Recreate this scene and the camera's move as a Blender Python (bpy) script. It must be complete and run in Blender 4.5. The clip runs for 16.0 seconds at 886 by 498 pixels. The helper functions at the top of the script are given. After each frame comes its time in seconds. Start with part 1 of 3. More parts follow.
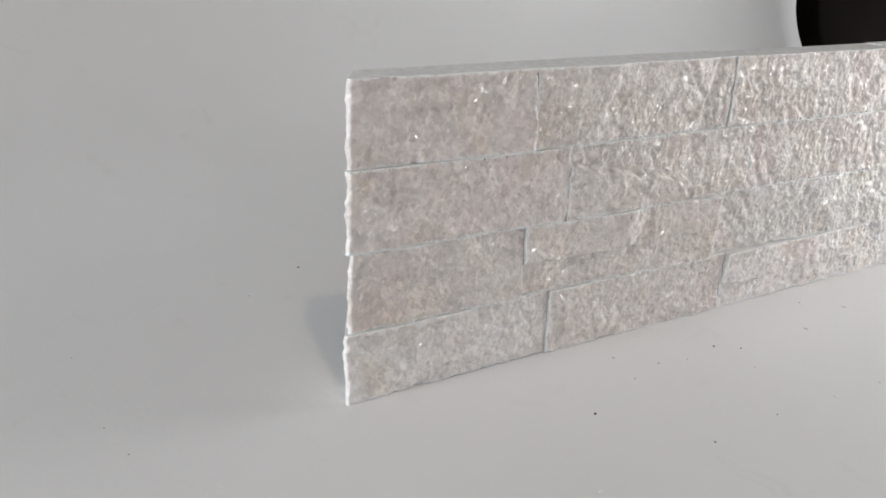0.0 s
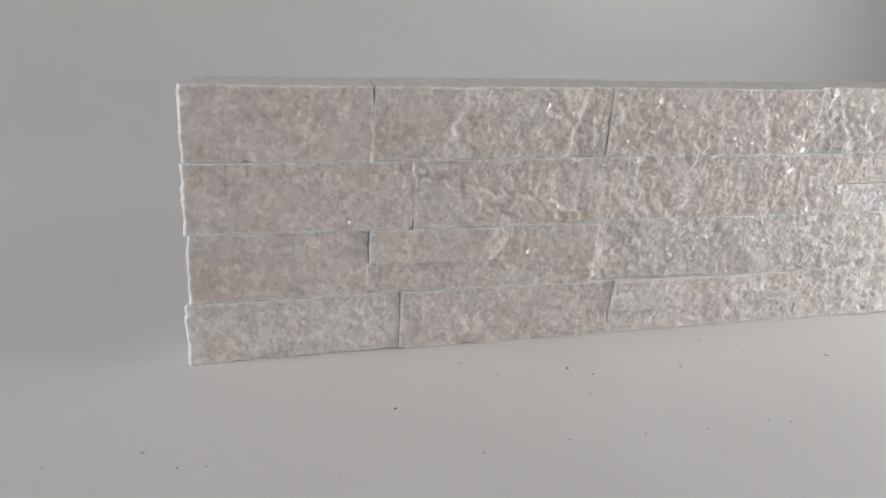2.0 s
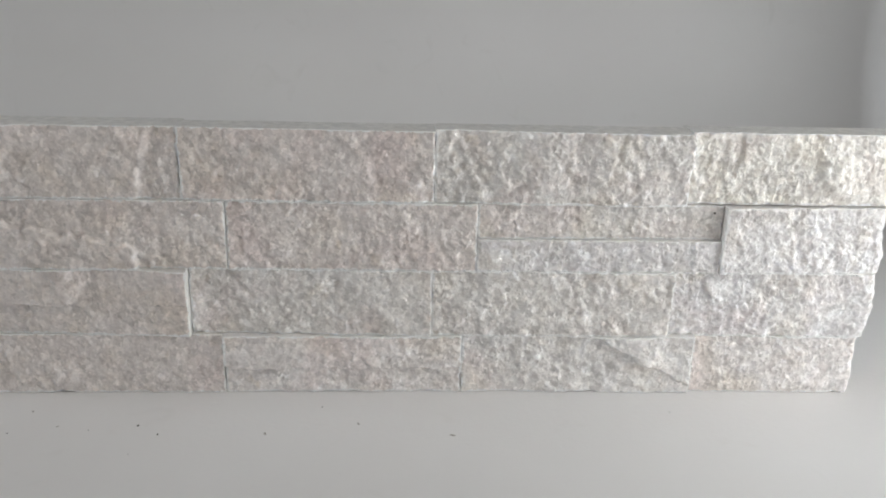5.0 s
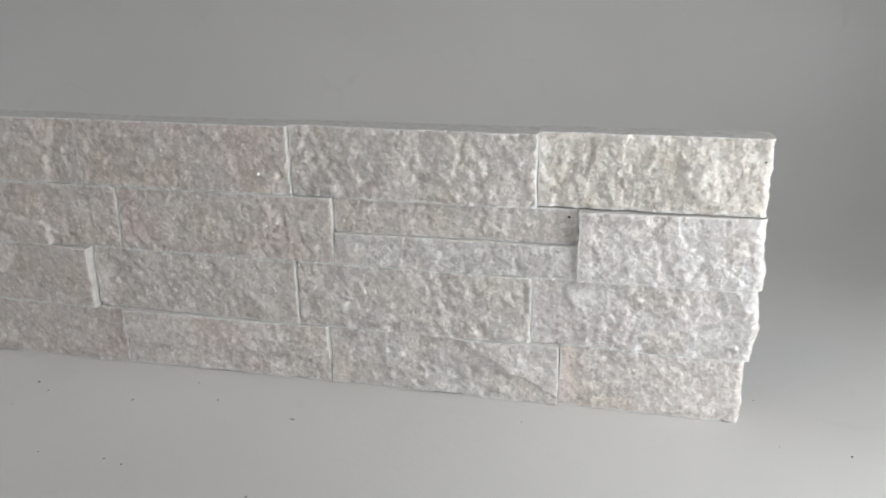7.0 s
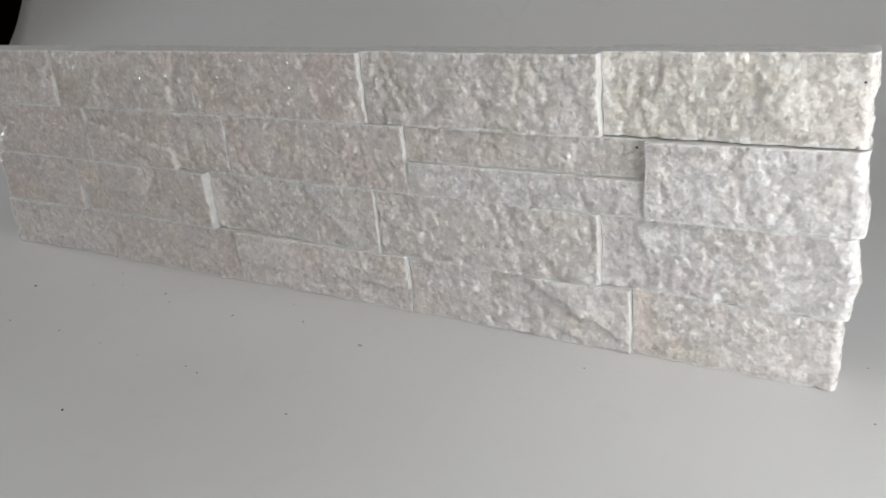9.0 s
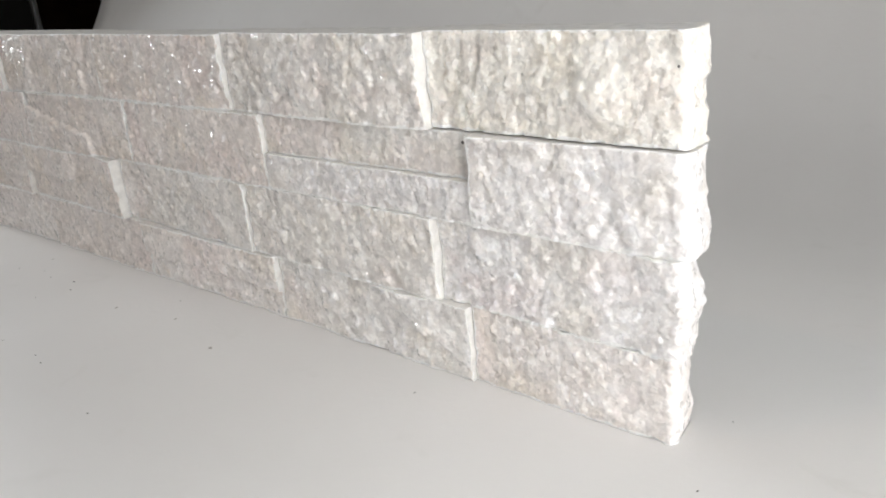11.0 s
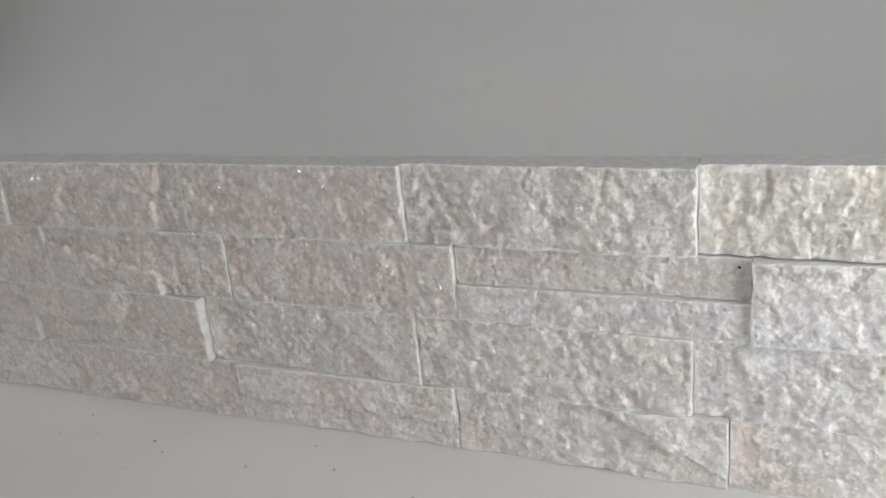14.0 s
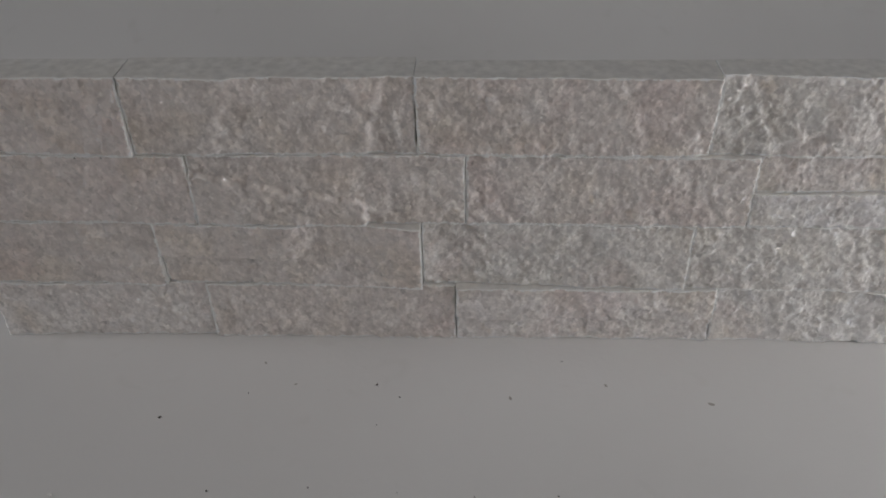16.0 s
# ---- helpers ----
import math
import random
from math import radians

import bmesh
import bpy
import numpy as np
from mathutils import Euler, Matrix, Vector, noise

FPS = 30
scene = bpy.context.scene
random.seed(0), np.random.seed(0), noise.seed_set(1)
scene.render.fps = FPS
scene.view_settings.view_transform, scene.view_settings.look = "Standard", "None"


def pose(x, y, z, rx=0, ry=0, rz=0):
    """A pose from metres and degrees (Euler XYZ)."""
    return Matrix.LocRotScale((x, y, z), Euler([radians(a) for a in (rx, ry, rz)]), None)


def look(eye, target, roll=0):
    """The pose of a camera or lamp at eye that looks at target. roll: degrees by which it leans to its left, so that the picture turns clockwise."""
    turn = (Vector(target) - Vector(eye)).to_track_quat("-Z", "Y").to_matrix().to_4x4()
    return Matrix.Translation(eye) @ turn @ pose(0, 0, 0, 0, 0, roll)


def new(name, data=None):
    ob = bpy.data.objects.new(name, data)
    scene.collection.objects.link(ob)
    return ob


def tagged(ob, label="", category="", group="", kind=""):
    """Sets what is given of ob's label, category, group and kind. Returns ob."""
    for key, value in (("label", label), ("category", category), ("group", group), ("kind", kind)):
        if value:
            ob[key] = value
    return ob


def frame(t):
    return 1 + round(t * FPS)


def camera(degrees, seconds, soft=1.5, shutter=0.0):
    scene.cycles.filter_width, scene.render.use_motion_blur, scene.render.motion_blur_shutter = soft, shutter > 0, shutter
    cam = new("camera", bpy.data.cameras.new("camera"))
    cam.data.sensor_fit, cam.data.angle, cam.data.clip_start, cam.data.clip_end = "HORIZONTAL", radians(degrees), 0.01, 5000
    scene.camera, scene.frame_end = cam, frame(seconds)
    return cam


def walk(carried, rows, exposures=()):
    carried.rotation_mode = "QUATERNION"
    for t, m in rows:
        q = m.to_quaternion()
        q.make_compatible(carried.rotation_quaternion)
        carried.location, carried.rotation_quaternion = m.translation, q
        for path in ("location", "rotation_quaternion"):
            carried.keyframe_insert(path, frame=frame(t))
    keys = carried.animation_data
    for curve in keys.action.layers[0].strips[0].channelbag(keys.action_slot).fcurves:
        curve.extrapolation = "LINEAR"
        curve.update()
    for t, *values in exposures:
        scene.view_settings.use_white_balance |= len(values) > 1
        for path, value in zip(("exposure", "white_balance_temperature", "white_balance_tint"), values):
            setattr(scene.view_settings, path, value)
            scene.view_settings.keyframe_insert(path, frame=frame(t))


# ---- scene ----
cam = camera(55.4, 16.0, soft=1.8)
PATH = [
    (0, (-0.117, -0.326, 0.225), (0.827, 1.274, -0.518), 2.7),
    (0.5, (-0.076, -0.362, 0.23), (0.688, 1.312, -0.553), 4.0),
    (1, (-0.034, -0.39, 0.239), (0.589, 1.337, -0.554), 4.4),
    (1.5, (0.005, -0.412, 0.247), (0.557, 1.342, -0.539), 4.3),
    (2, (0.048, -0.427, 0.256), (0.541, 1.341, -0.537), 4.0),
    (2.5, (0.117, -0.445, 0.256), (0.554, 1.339, -0.536), 3.6),
    (3, (0.165, -0.448, 0.256), (0.531, 1.352, -0.534), 3.8),
    (3.5, (0.221, -0.445, 0.252), (0.512, 1.379, -0.516), 4.1),
    (4, (0.289, -0.463, 0.246), (0.491, 1.382, -0.497), 3.3),
    (4.5, (0.348, -0.469, 0.254), (0.466, 1.392, -0.469), 2.4),
    (5, (0.383, -0.439, 0.253), (0.47, 1.437, -0.434), 1.6),
    (5.2, (0.399, -0.432, 0.257), (0.478, 1.442, -0.438), 1.3),
    (7.3, (0.61, -0.43, 0.243), (0.103, 1.394, -0.401), -0.8),
    (7.5, (0.618, -0.419, 0.242), (0.088, 1.386, -0.438), -1.1),
    (8, (0.649, -0.405, 0.233), (0.026, 1.335, -0.53), -2.7),
    (8.5, (0.664, -0.397, 0.233), (-0.152, 1.266, -0.52), -4.1),
    (9, (0.687, -0.375, 0.229), (-0.32, 1.18, -0.523), -5.4),
    (9.5, (0.714, -0.331, 0.216), (-0.358, 1.18, -0.536), -5.1),
    (9.7, (0.726, -0.315, 0.211), (-0.35, 1.186, -0.556), -4.7),
    (11.8, (0.793, -0.24, 0.192), (-0.625, 1.036, -0.408), -8.2),
    (12, (0.793, -0.238, 0.193), (-0.641, 1.027, -0.391), -8.8),
    (12.5, (0.781, -0.247, 0.191), (-0.648, 1.041, -0.357), -8.7),
    (13, (0.729, -0.268, 0.198), (-0.58, 1.144, -0.345), -6.6),
    (13.5, (0.662, -0.308, 0.225), (-0.395, 1.292, -0.342), -4.7),
    (14, (0.582, -0.354, 0.254), (-0.207, 1.36, -0.41), -5.6),
    (14.5, (0.527, -0.391, 0.271), (-0.062, 1.354, -0.51), -7.3),
    (15, (0.455, -0.434, 0.301), (-0.015, 1.289, -0.6), -5.8),
    (15.5, (0.339, -0.415, 0.323), (0.085, 1.292, -0.687), -3.0),
    (16, (0.294, -0.343, 0.323), (0.194, 1.251, -0.881), -1.4),
]
EXPOSURES = [(0, 0.03, 6500, 8.5), (1.5, -0.16, 6550, 8.8), (2.5, -0.28, 6600, 9.2), (3.5, -0.42, 6550, 9.2), (4.5, -0.42, 6500, 8), (5.0, -0.36, 6500, 7),
             (6.3, -0.48, 6500, 6.8), (7.5, -0.64, 6500, 6.8), (8.5, -0.84, 6500, 6.8), (9.5, -0.32, 6550, 7.8), (10.7, -0.26, 6650, 8), (12.0, -0.25, 6750, 8.2),
             (13.0, -0.18, 6650, 7.8), (13.5, -0.32, 6600, 8), (14.0, -0.52, 6500, 7.6), (14.5, -0.58, 6450, 8), (15.0, -0.62, 6450, 8.8), (15.5, -1.0, 6500, 9.5), (16.0, -1.12, 6550, 10)]
walk(cam, [(t, look(eye, target, roll)) for t, eye, target, roll in PATH], EXPOSURES)


# ---- world and light ----
world = bpy.data.worlds.new("world")
scene.world = world
world.use_nodes = True
_n = world.node_tree.nodes
_sky = _n.new("ShaderNodeTexSky")
_sky.sky_type = "NISHITA"
_sky.sun_disc = False
_sky.sun_elevation = radians(35)
_sky.sun_rotation = radians(110)
world.node_tree.links.new(_sky.outputs[0], _n["Background"].inputs[0])
_n["Background"].inputs[1].default_value = 0.05

# the daylight of two windows, in the openings of the walls, a small ceiling lamp in front of the sheet, and an unseen
# fill lamp added at the rear
WIN_Y0, WIN_Y1, WIN_Z0, WIN_Z1, WIN_X = -0.42, 0.0, 0.05, 0.45, 0.99
FAR_Y0, FAR_Y1, FAR_Z0, FAR_Z1, FAR_X = -0.38, 0.26, 0.10, 1.20, -2.6
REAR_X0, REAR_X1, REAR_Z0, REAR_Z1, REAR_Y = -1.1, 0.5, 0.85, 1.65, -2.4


def area(name, centre, way, width, height, watts, colour, shape="RECTANGLE"):
    lamp = bpy.data.lights.new(name, "AREA")
    lamp.shape, lamp.size, lamp.size_y = shape, width, height
    lamp.energy, lamp.color = watts, colour
    new(name, lamp).matrix_world = look(Vector(centre), Vector(centre) + Vector(way))


area("window_light", (WIN_X + 0.012, (WIN_Y0 + WIN_Y1) / 2, (WIN_Z0 + WIN_Z1) / 2), (-1, 0, 0), WIN_Y1 - WIN_Y0, WIN_Z1 - WIN_Z0, 4.473, (0.985, 0.985, 1.0))
area("far_window_light", (FAR_X - 0.012, (FAR_Y0 + FAR_Y1) / 2, (FAR_Z0 + FAR_Z1) / 2), (1, 0, 0), FAR_Y1 - FAR_Y0, FAR_Z1 - FAR_Z0, 65.32, (0.885, 0.94, 1.0))
area("ceiling_lamp_light", (-0.11, -0.945, 1.70), (0, 0, -1), 0.06, 0.06, 5.112, (1, 0.84, 0.70), "DISK")
# frontal fill added behind the camera, no known source there
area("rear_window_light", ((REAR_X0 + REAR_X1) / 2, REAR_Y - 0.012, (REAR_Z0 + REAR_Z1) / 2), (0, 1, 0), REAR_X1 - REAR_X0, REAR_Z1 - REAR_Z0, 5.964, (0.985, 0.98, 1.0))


# ---- materials ----
def material(name):
    m = bpy.data.materials.new(name)
    m.use_nodes = True
    nt = m.node_tree
    return m, nt, nt.nodes["Principled BSDF"]


def node(nt, kind, **values):
    n = nt.nodes.new(kind)
    for key, value in values.items():
        n.inputs[key].default_value = value
    return n


def ramp(nt, source, stops):
    r = nt.nodes.new("ShaderNodeValToRGB")
    e = r.color_ramp.elements
    while len(e) < len(stops):
        e.new(0.5)
    for el, (p, c) in zip(e, stops):
        el.position, el.color = p, (*c, 1) if len(c) == 3 else (c[0], c[0], c[0], 1)
    nt.links.new(source, r.inputs[0])
    return r.outputs[0]


def mixed(nt, mode, fac, a, b):
    m = nt.nodes.new("ShaderNodeMix")
    m.data_type, m.blend_type = "RGBA", mode
    for value, socket in ((fac, m.inputs[0]), (a, m.inputs[6]), (b, m.inputs[7])):
        if hasattr(value, "links"):
            nt.links.new(value, socket)
        elif isinstance(value, tuple):
            socket.default_value = (*value, 1)
        else:
            socket.default_value = value
    return m.outputs[2]


def plain(name, colour, rough, metal=0.0, grain=0.0, scale=40.0, glow=0.0):
    """A painted or plain surface with faint uneven tone and relief."""
    m, nt, p = material(name)
    co = nt.nodes.new("ShaderNodeTexCoord")
    n1 = node(nt, "ShaderNodeTexNoise", Scale=scale, Detail=6.0)
    nt.links.new(co.outputs["Object"], n1.inputs["Vector"])
    k = 1 - grain
    tone = ramp(nt, n1.outputs[0], [(0.3, tuple(c * k for c in colour)), (0.7, tuple(min(1, c * (2 - k)) for c in colour))])
    nt.links.new(tone, p.inputs["Base Color"])
    p.inputs["Roughness"].default_value = rough
    p.inputs["Metallic"].default_value = metal
    if glow:  # light that seeps through the stone
        p.inputs["Subsurface Weight"].default_value = glow
        p.inputs["Subsurface Radius"].default_value = (1.0, 0.95, 0.85)
        p.inputs["Subsurface Scale"].default_value = 0.004
    b = node(nt, "ShaderNodeBump", Strength=0.1, Distance=0.001)
    nt.links.new(n1.outputs[0], b.inputs["Height"])
    nt.links.new(b.outputs[0], p.inputs["Normal"])
    return m


def quartz():
    """Split white quartzite: pale grains, grey glassy patches, warm stains, glinting crystal faces."""
    m, nt, p = material("white_quartzite")
    L = nt.links.new
    co = nt.nodes.new("ShaderNodeTexCoord")
    info = nt.nodes.new("ShaderNodeObjectInfo")
    shift = nt.nodes.new("ShaderNodeVectorMath")
    shift.operation = "MULTIPLY_ADD"
    L(info.outputs["Random"], shift.inputs[0])
    shift.inputs[1].default_value = (3.1, 5.7, 2.3)
    L(co.outputs["Object"], shift.inputs[2])
    v = shift.outputs[0]

    def noise_tex(scale, detail, dist=0.0):
        n = node(nt, "ShaderNodeTexNoise", Scale=scale, Detail=detail, Distortion=dist)
        L(v, n.inputs["Vector"])
        return n.outputs[0]

    def cells(scale, stretch=(1, 1, 1)):
        """Crystal grains: cells with ragged borders."""
        warp = node(nt, "ShaderNodeTexNoise", Scale=scale * 0.9, Detail=3.0)
        L(v, warp.inputs["Vector"])
        bend = nt.nodes.new("ShaderNodeVectorMath")
        bend.operation = "MULTIPLY_ADD"
        L(warp.outputs["Color"], bend.inputs[0])
        bend.inputs[1].default_value = (0.9 / scale,) * 3
        L(v, bend.inputs[2])
        squeeze = nt.nodes.new("ShaderNodeVectorMath")
        squeeze.operation = "MULTIPLY"
        L(bend.outputs[0], squeeze.inputs[0])
        squeeze.inputs[1].default_value = stretch
        c = node(nt, "ShaderNodeTexVoronoi", Scale=scale)
        L(squeeze.outputs[0], c.inputs["Vector"])
        return c

    def channel(c, n):
        sp = nt.nodes.new("ShaderNodeSeparateColor")
        L(c.outputs["Color"], sp.inputs[0])
        return sp.outputs[n]

    # milky and glassy patches, crystals of slightly different white, a few warm stains
    patch = ramp(nt, noise_tex(95, 4, 0.8), [(0.34, (0.755, 0.732, 0.715)), (0.50, (0.845, 0.825, 0.81)), (0.66, (0.915, 0.90, 0.89))])
    warm = ramp(nt, noise_tex(26, 3), [(0.52, (0.0,)), (0.68, (1.0,))])
    base = mixed(nt, "MULTIPLY", warm, patch, (0.985, 0.965, 0.925))
    pink = ramp(nt, noise_tex(19, 3, 0.6), [(0.52, (0.0,)), (0.70, (1.0,))])
    base = mixed(nt, "MULTIPLY", pink, base, (1.0, 0.962, 0.965))
    rust = ramp(nt, noise_tex(55, 4, 0.5), [(0.69, (0.0,)), (0.78, (0.5,))])
    base = mixed(nt, "MULTIPLY", rust, base, (0.93, 0.86, 0.75))
    big, small = cells(380.0, (1, 1, 0.75)), cells(760.0)
    grain = ramp(nt, channel(big, 0), [(0.0, (0.82, 0.817, 0.815)), (0.3, (0.93, 0.932, 0.932)), (0.7, (1.0, 1.0, 1.0)), (0.9, (1.14, 1.14, 1.145))])
    base = mixed(nt, "MULTIPLY", 0.65, base, grain)
    fleck = ramp(nt, channel(small, 0), [(0.0, (0.84, 0.84, 0.84)), (0.4, (0.98, 0.98, 0.98)), (0.8, (1.0, 1.0, 1.0)), (0.95, (1.16, 1.16, 1.165))])
    base = mixed(nt, "MULTIPLY", 0.5, base, fleck)
    base = mixed(nt, "MULTIPLY", 1.0, base, info.outputs["Color"])
    L(base, p.inputs["Base Color"])
    p.inputs["Roughness"].default_value = 0.5
    p.inputs["Subsurface Weight"].default_value = 0.62
    p.inputs["Subsurface Radius"].default_value = (1.0, 0.95, 0.88)
    p.inputs["Subsurface Scale"].default_value = 0.0015
    # fine relief: each crystal turned a little its own way, under a rough skin
    def turned(source, amount, normal=None):
        sub = nt.nodes.new("ShaderNodeVectorMath")
        sub.operation = "SUBTRACT"
        L(source.outputs["Color"], sub.inputs[0])
        sub.inputs[1].default_value = (0.5, 0.5, 0.5)
        scl = nt.nodes.new("ShaderNodeVectorMath")
        scl.operation = "MULTIPLY_ADD"
        L(sub.outputs[0], scl.inputs[0])
        scl.inputs[1].default_value = (amount,) * 3
        if normal is None:
            normal = nt.nodes.new("ShaderNodeNewGeometry").outputs["Normal"]
        L(normal, scl.inputs[2])
        nrm = nt.nodes.new("ShaderNodeVectorMath")
        nrm.operation = "NORMALIZE"
        L(scl.outputs[0], nrm.inputs[0])
        return nrm.outputs[0]

    b3 = node(nt, "ShaderNodeBump", Strength=0.2, Distance=0.0005)
    L(noise_tex(480, 4), b3.inputs["Height"])
    L(turned(small, 0.16, turned(big, 0.16)), b3.inputs["Normal"])
    L(b3.outputs[0], p.inputs["Normal"])
    # crystal faces: each grain of the coat is turned its own way, some dull, few polished
    L(turned(cells(580.0), 1.1, b3.outputs[0]), p.inputs["Coat Normal"])
    shine = channel(big, 2)
    L(ramp(nt, shine, [(0.50, (0.02,)), (0.72, (0.13,)), (0.82, (0.9,))]), p.inputs["Coat Weight"])
    L(ramp(nt, shine, [(0.50, (0.30,)), (0.82, (0.09,))]), p.inputs["Coat Roughness"])
    p.inputs["Coat IOR"].default_value = 1.75
    return m


def sheet_paint():
    """White matt plastic sheet with faint scuffs and grey smudges."""
    m, nt, p = material("white_sheet")
    L = nt.links.new
    co = nt.nodes.new("ShaderNodeTexCoord")

    def noise_tex(scale, detail, dist=0.0):
        n = node(nt, "ShaderNodeTexNoise", Scale=scale, Detail=detail, Distortion=dist)
        L(co.outputs["Object"], n.inputs["Vector"])
        return n.outputs[0]

    tone = ramp(nt, noise_tex(5, 4), [(0.3, (0.70, 0.687, 0.68)), (0.7, (0.735, 0.725, 0.72))])
    scuff = ramp(nt, noise_tex(26, 5, 1.2), [(0.63, (0.0,)), (0.80, (0.35,))])
    tone = mixed(nt, "MIX", scuff, tone, (0.60, 0.587, 0.565))
    L(tone, p.inputs["Base Color"])
    L(ramp(nt, noise_tex(9, 4), [(0.3, (0.42,)), (0.7, (0.56,))]), p.inputs["Roughness"])
    b = node(nt, "ShaderNodeBump", Strength=0.12, Distance=0.001)
    L(noise_tex(260, 3), b.inputs["Height"])
    L(b.outputs[0], p.inputs["Normal"])
    return m


QUARTZ = quartz()
SHEET = sheet_paint()
SAWN = plain("sawn_quartzite", (0.71, 0.70, 0.68), 0.5, grain=0.12, scale=220, glow=0.5)
DARK_WALL = plain("dark_brown_wall", (0.014, 0.011, 0.010), 0.6, grain=0.25, scale=6)
ROOM_WALL = plain("grey_wall_paint", (0.26, 0.255, 0.25), 0.8, grain=0.05, scale=8)
CEILING = plain("white_ceiling_paint", (0.5, 0.5, 0.49), 0.85, grain=0.03, scale=8)
FLOORING = plain("dark_floor", (0.028, 0.025, 0.023), 0.8, grain=0.15, scale=10)
DARK_WOOD = plain("dark_wood", (0.020, 0.014, 0.011), 0.5, grain=0.3, scale=14)
# brown mottling in the colour stands in for reflections in the door
DARK_GLASS = plain("dark_glass", (0.016, 0.009, 0.006), 0.12, grain=0.9, scale=7)
DARK_FRAME = plain("dark_grey_frame", (0.016, 0.016, 0.016), 0.5, grain=0.12, scale=20)
for _m in (DARK_WALL, DARK_FRAME, FLOORING):
    _m.node_tree.nodes["Principled BSDF"].inputs["Specular IOR Level"].default_value = 0.05
ALUMINIUM = plain("brushed_aluminium", (0.30, 0.31, 0.31), 0.4, metal=0.6, grain=0.15, scale=60)
PALE_RIM = plain("white_rim", (0.90, 0.895, 0.885), 0.6, grain=0.06, scale=500, glow=0.5)
CRUMB_AND_PIT = plain("dark_crumb_and_pit", (0.05, 0.046, 0.042), 0.8, grain=0.3, scale=900)
DUST = plain("grey_stone_dust", (0.40, 0.38, 0.355), 0.9, grain=0.2, scale=900)
CHIP = plain("pale_stone_crumb", (0.9, 0.89, 0.87), 0.15, grain=0.04, scale=900)


# ---- building helpers ----
def mesh_of(name, verts, faces, mat, smooth=False):
    me = bpy.data.meshes.new(name)
    me.from_pydata([tuple(v) for v in verts], [], faces)
    me.materials.append(mat)
    if smooth:
        me.shade_smooth()
    return me


def boxes_mesh(name, boxes, mat, bevel=0.0):
    """One mesh of boxes (x0, y0, z0, x1, y1, z1)."""
    bm = bmesh.new()
    for x0, y0, z0, x1, y1, z1 in boxes:
        bmesh.ops.create_cube(bm, size=1, matrix=Matrix.LocRotScale(
            ((x0 + x1) / 2, (y0 + y1) / 2, (z0 + z1) / 2), None, (x1 - x0, y1 - y0, z1 - z0)))
    if bevel:
        bmesh.ops.bevel(bm, geom=bm.edges[:], offset=bevel, segments=2, affect="EDGES", profile=0.7)
    me = bpy.data.meshes.new(name)
    bm.to_mesh(me)
    bm.free()
    me.materials.append(mat)
    return me


def part(name, me, parent, label=""):
    ob = new(name, me)
    ob.parent = parent
    return tagged(ob, label)


# ---- the room ----
RX0, RX1, RY0, RY1, RZ0, RZ1 = -2.6, WIN_X, -2.4, 1.9, -0.75, 1.75
TH = 0.10


def structure(name, boxes, mat, label, category):
    return tagged(new(name, boxes_mesh(name, boxes, mat)), label, category, kind="structure")


structure("floor", [(RX0, RY0, RZ0 - TH, RX1, RY1, RZ0)], FLOORING, "dark room floor under the table", "floor")
structure("ceiling", [(RX0, RY0, RZ1, RX1, RY1, RZ1 + TH)], CEILING, "plain white painted ceiling over the room", "ceiling")
structure("wall_north", [(RX0, RY1, RZ0, RX1, RY1 + TH, RZ1)], DARK_WALL, "dark brown wall behind the white sheet", "wall")
# the south opening is unseen, added to hold the fill lamp
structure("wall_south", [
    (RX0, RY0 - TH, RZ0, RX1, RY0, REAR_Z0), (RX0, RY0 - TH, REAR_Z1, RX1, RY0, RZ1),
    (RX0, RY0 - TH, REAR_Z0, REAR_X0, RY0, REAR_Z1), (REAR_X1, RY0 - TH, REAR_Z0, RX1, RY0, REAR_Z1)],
    ROOM_WALL, "plain grey painted wall with an unseen opening added for fill light", "wall")
structure("wall_west", [
    (RX0 - TH, RY0 - TH, RZ0, RX0, RY1 + TH, FAR_Z0), (RX0 - TH, RY0 - TH, FAR_Z1, RX0, RY1 + TH, RZ1),
    (RX0 - TH, RY0 - TH, FAR_Z0, RX0, FAR_Y0, FAR_Z1), (RX0 - TH, FAR_Y1, FAR_Z0, RX0, RY1 + TH, FAR_Z1)],
    DARK_WALL, "dark brown wall with a window opening", "wall")
structure("wall_east", [
    (RX1, RY0 - TH, RZ0, RX1 + TH, RY1 + TH, WIN_Z0), (RX1, RY0 - TH, WIN_Z1, RX1 + TH, RY1 + TH, RZ1),
    (RX1, RY0 - TH, WIN_Z0, RX1 + TH, WIN_Y0, WIN_Z1), (RX1, WIN_Y1, WIN_Z0, RX1 + TH, RY1 + TH, WIN_Z1)],
    DARK_WALL, "dark wall with a window opening beside the sheet", "wall")

# ---- the table under the sheet ----
table = tagged(new("table"), "plain dark wooden table under the white sheet", "table")
part("tabletop", boxes_mesh("tabletop", [(-0.68, -0.80, -0.032, 0.97, 0.60, -0.002)], DARK_WOOD, 0.002), table)
_leg = boxes_mesh("leg", [(-0.025, -0.025, RZ0, 0.025, 0.025, -0.032)], DARK_WOOD, 0.002)
for _x, _y in ((-0.62, -0.74), (0.91, -0.74), (-0.62, 0.54), (0.91, 0.54)):
    part("leg", _leg, table).location = (_x, _y, 0)


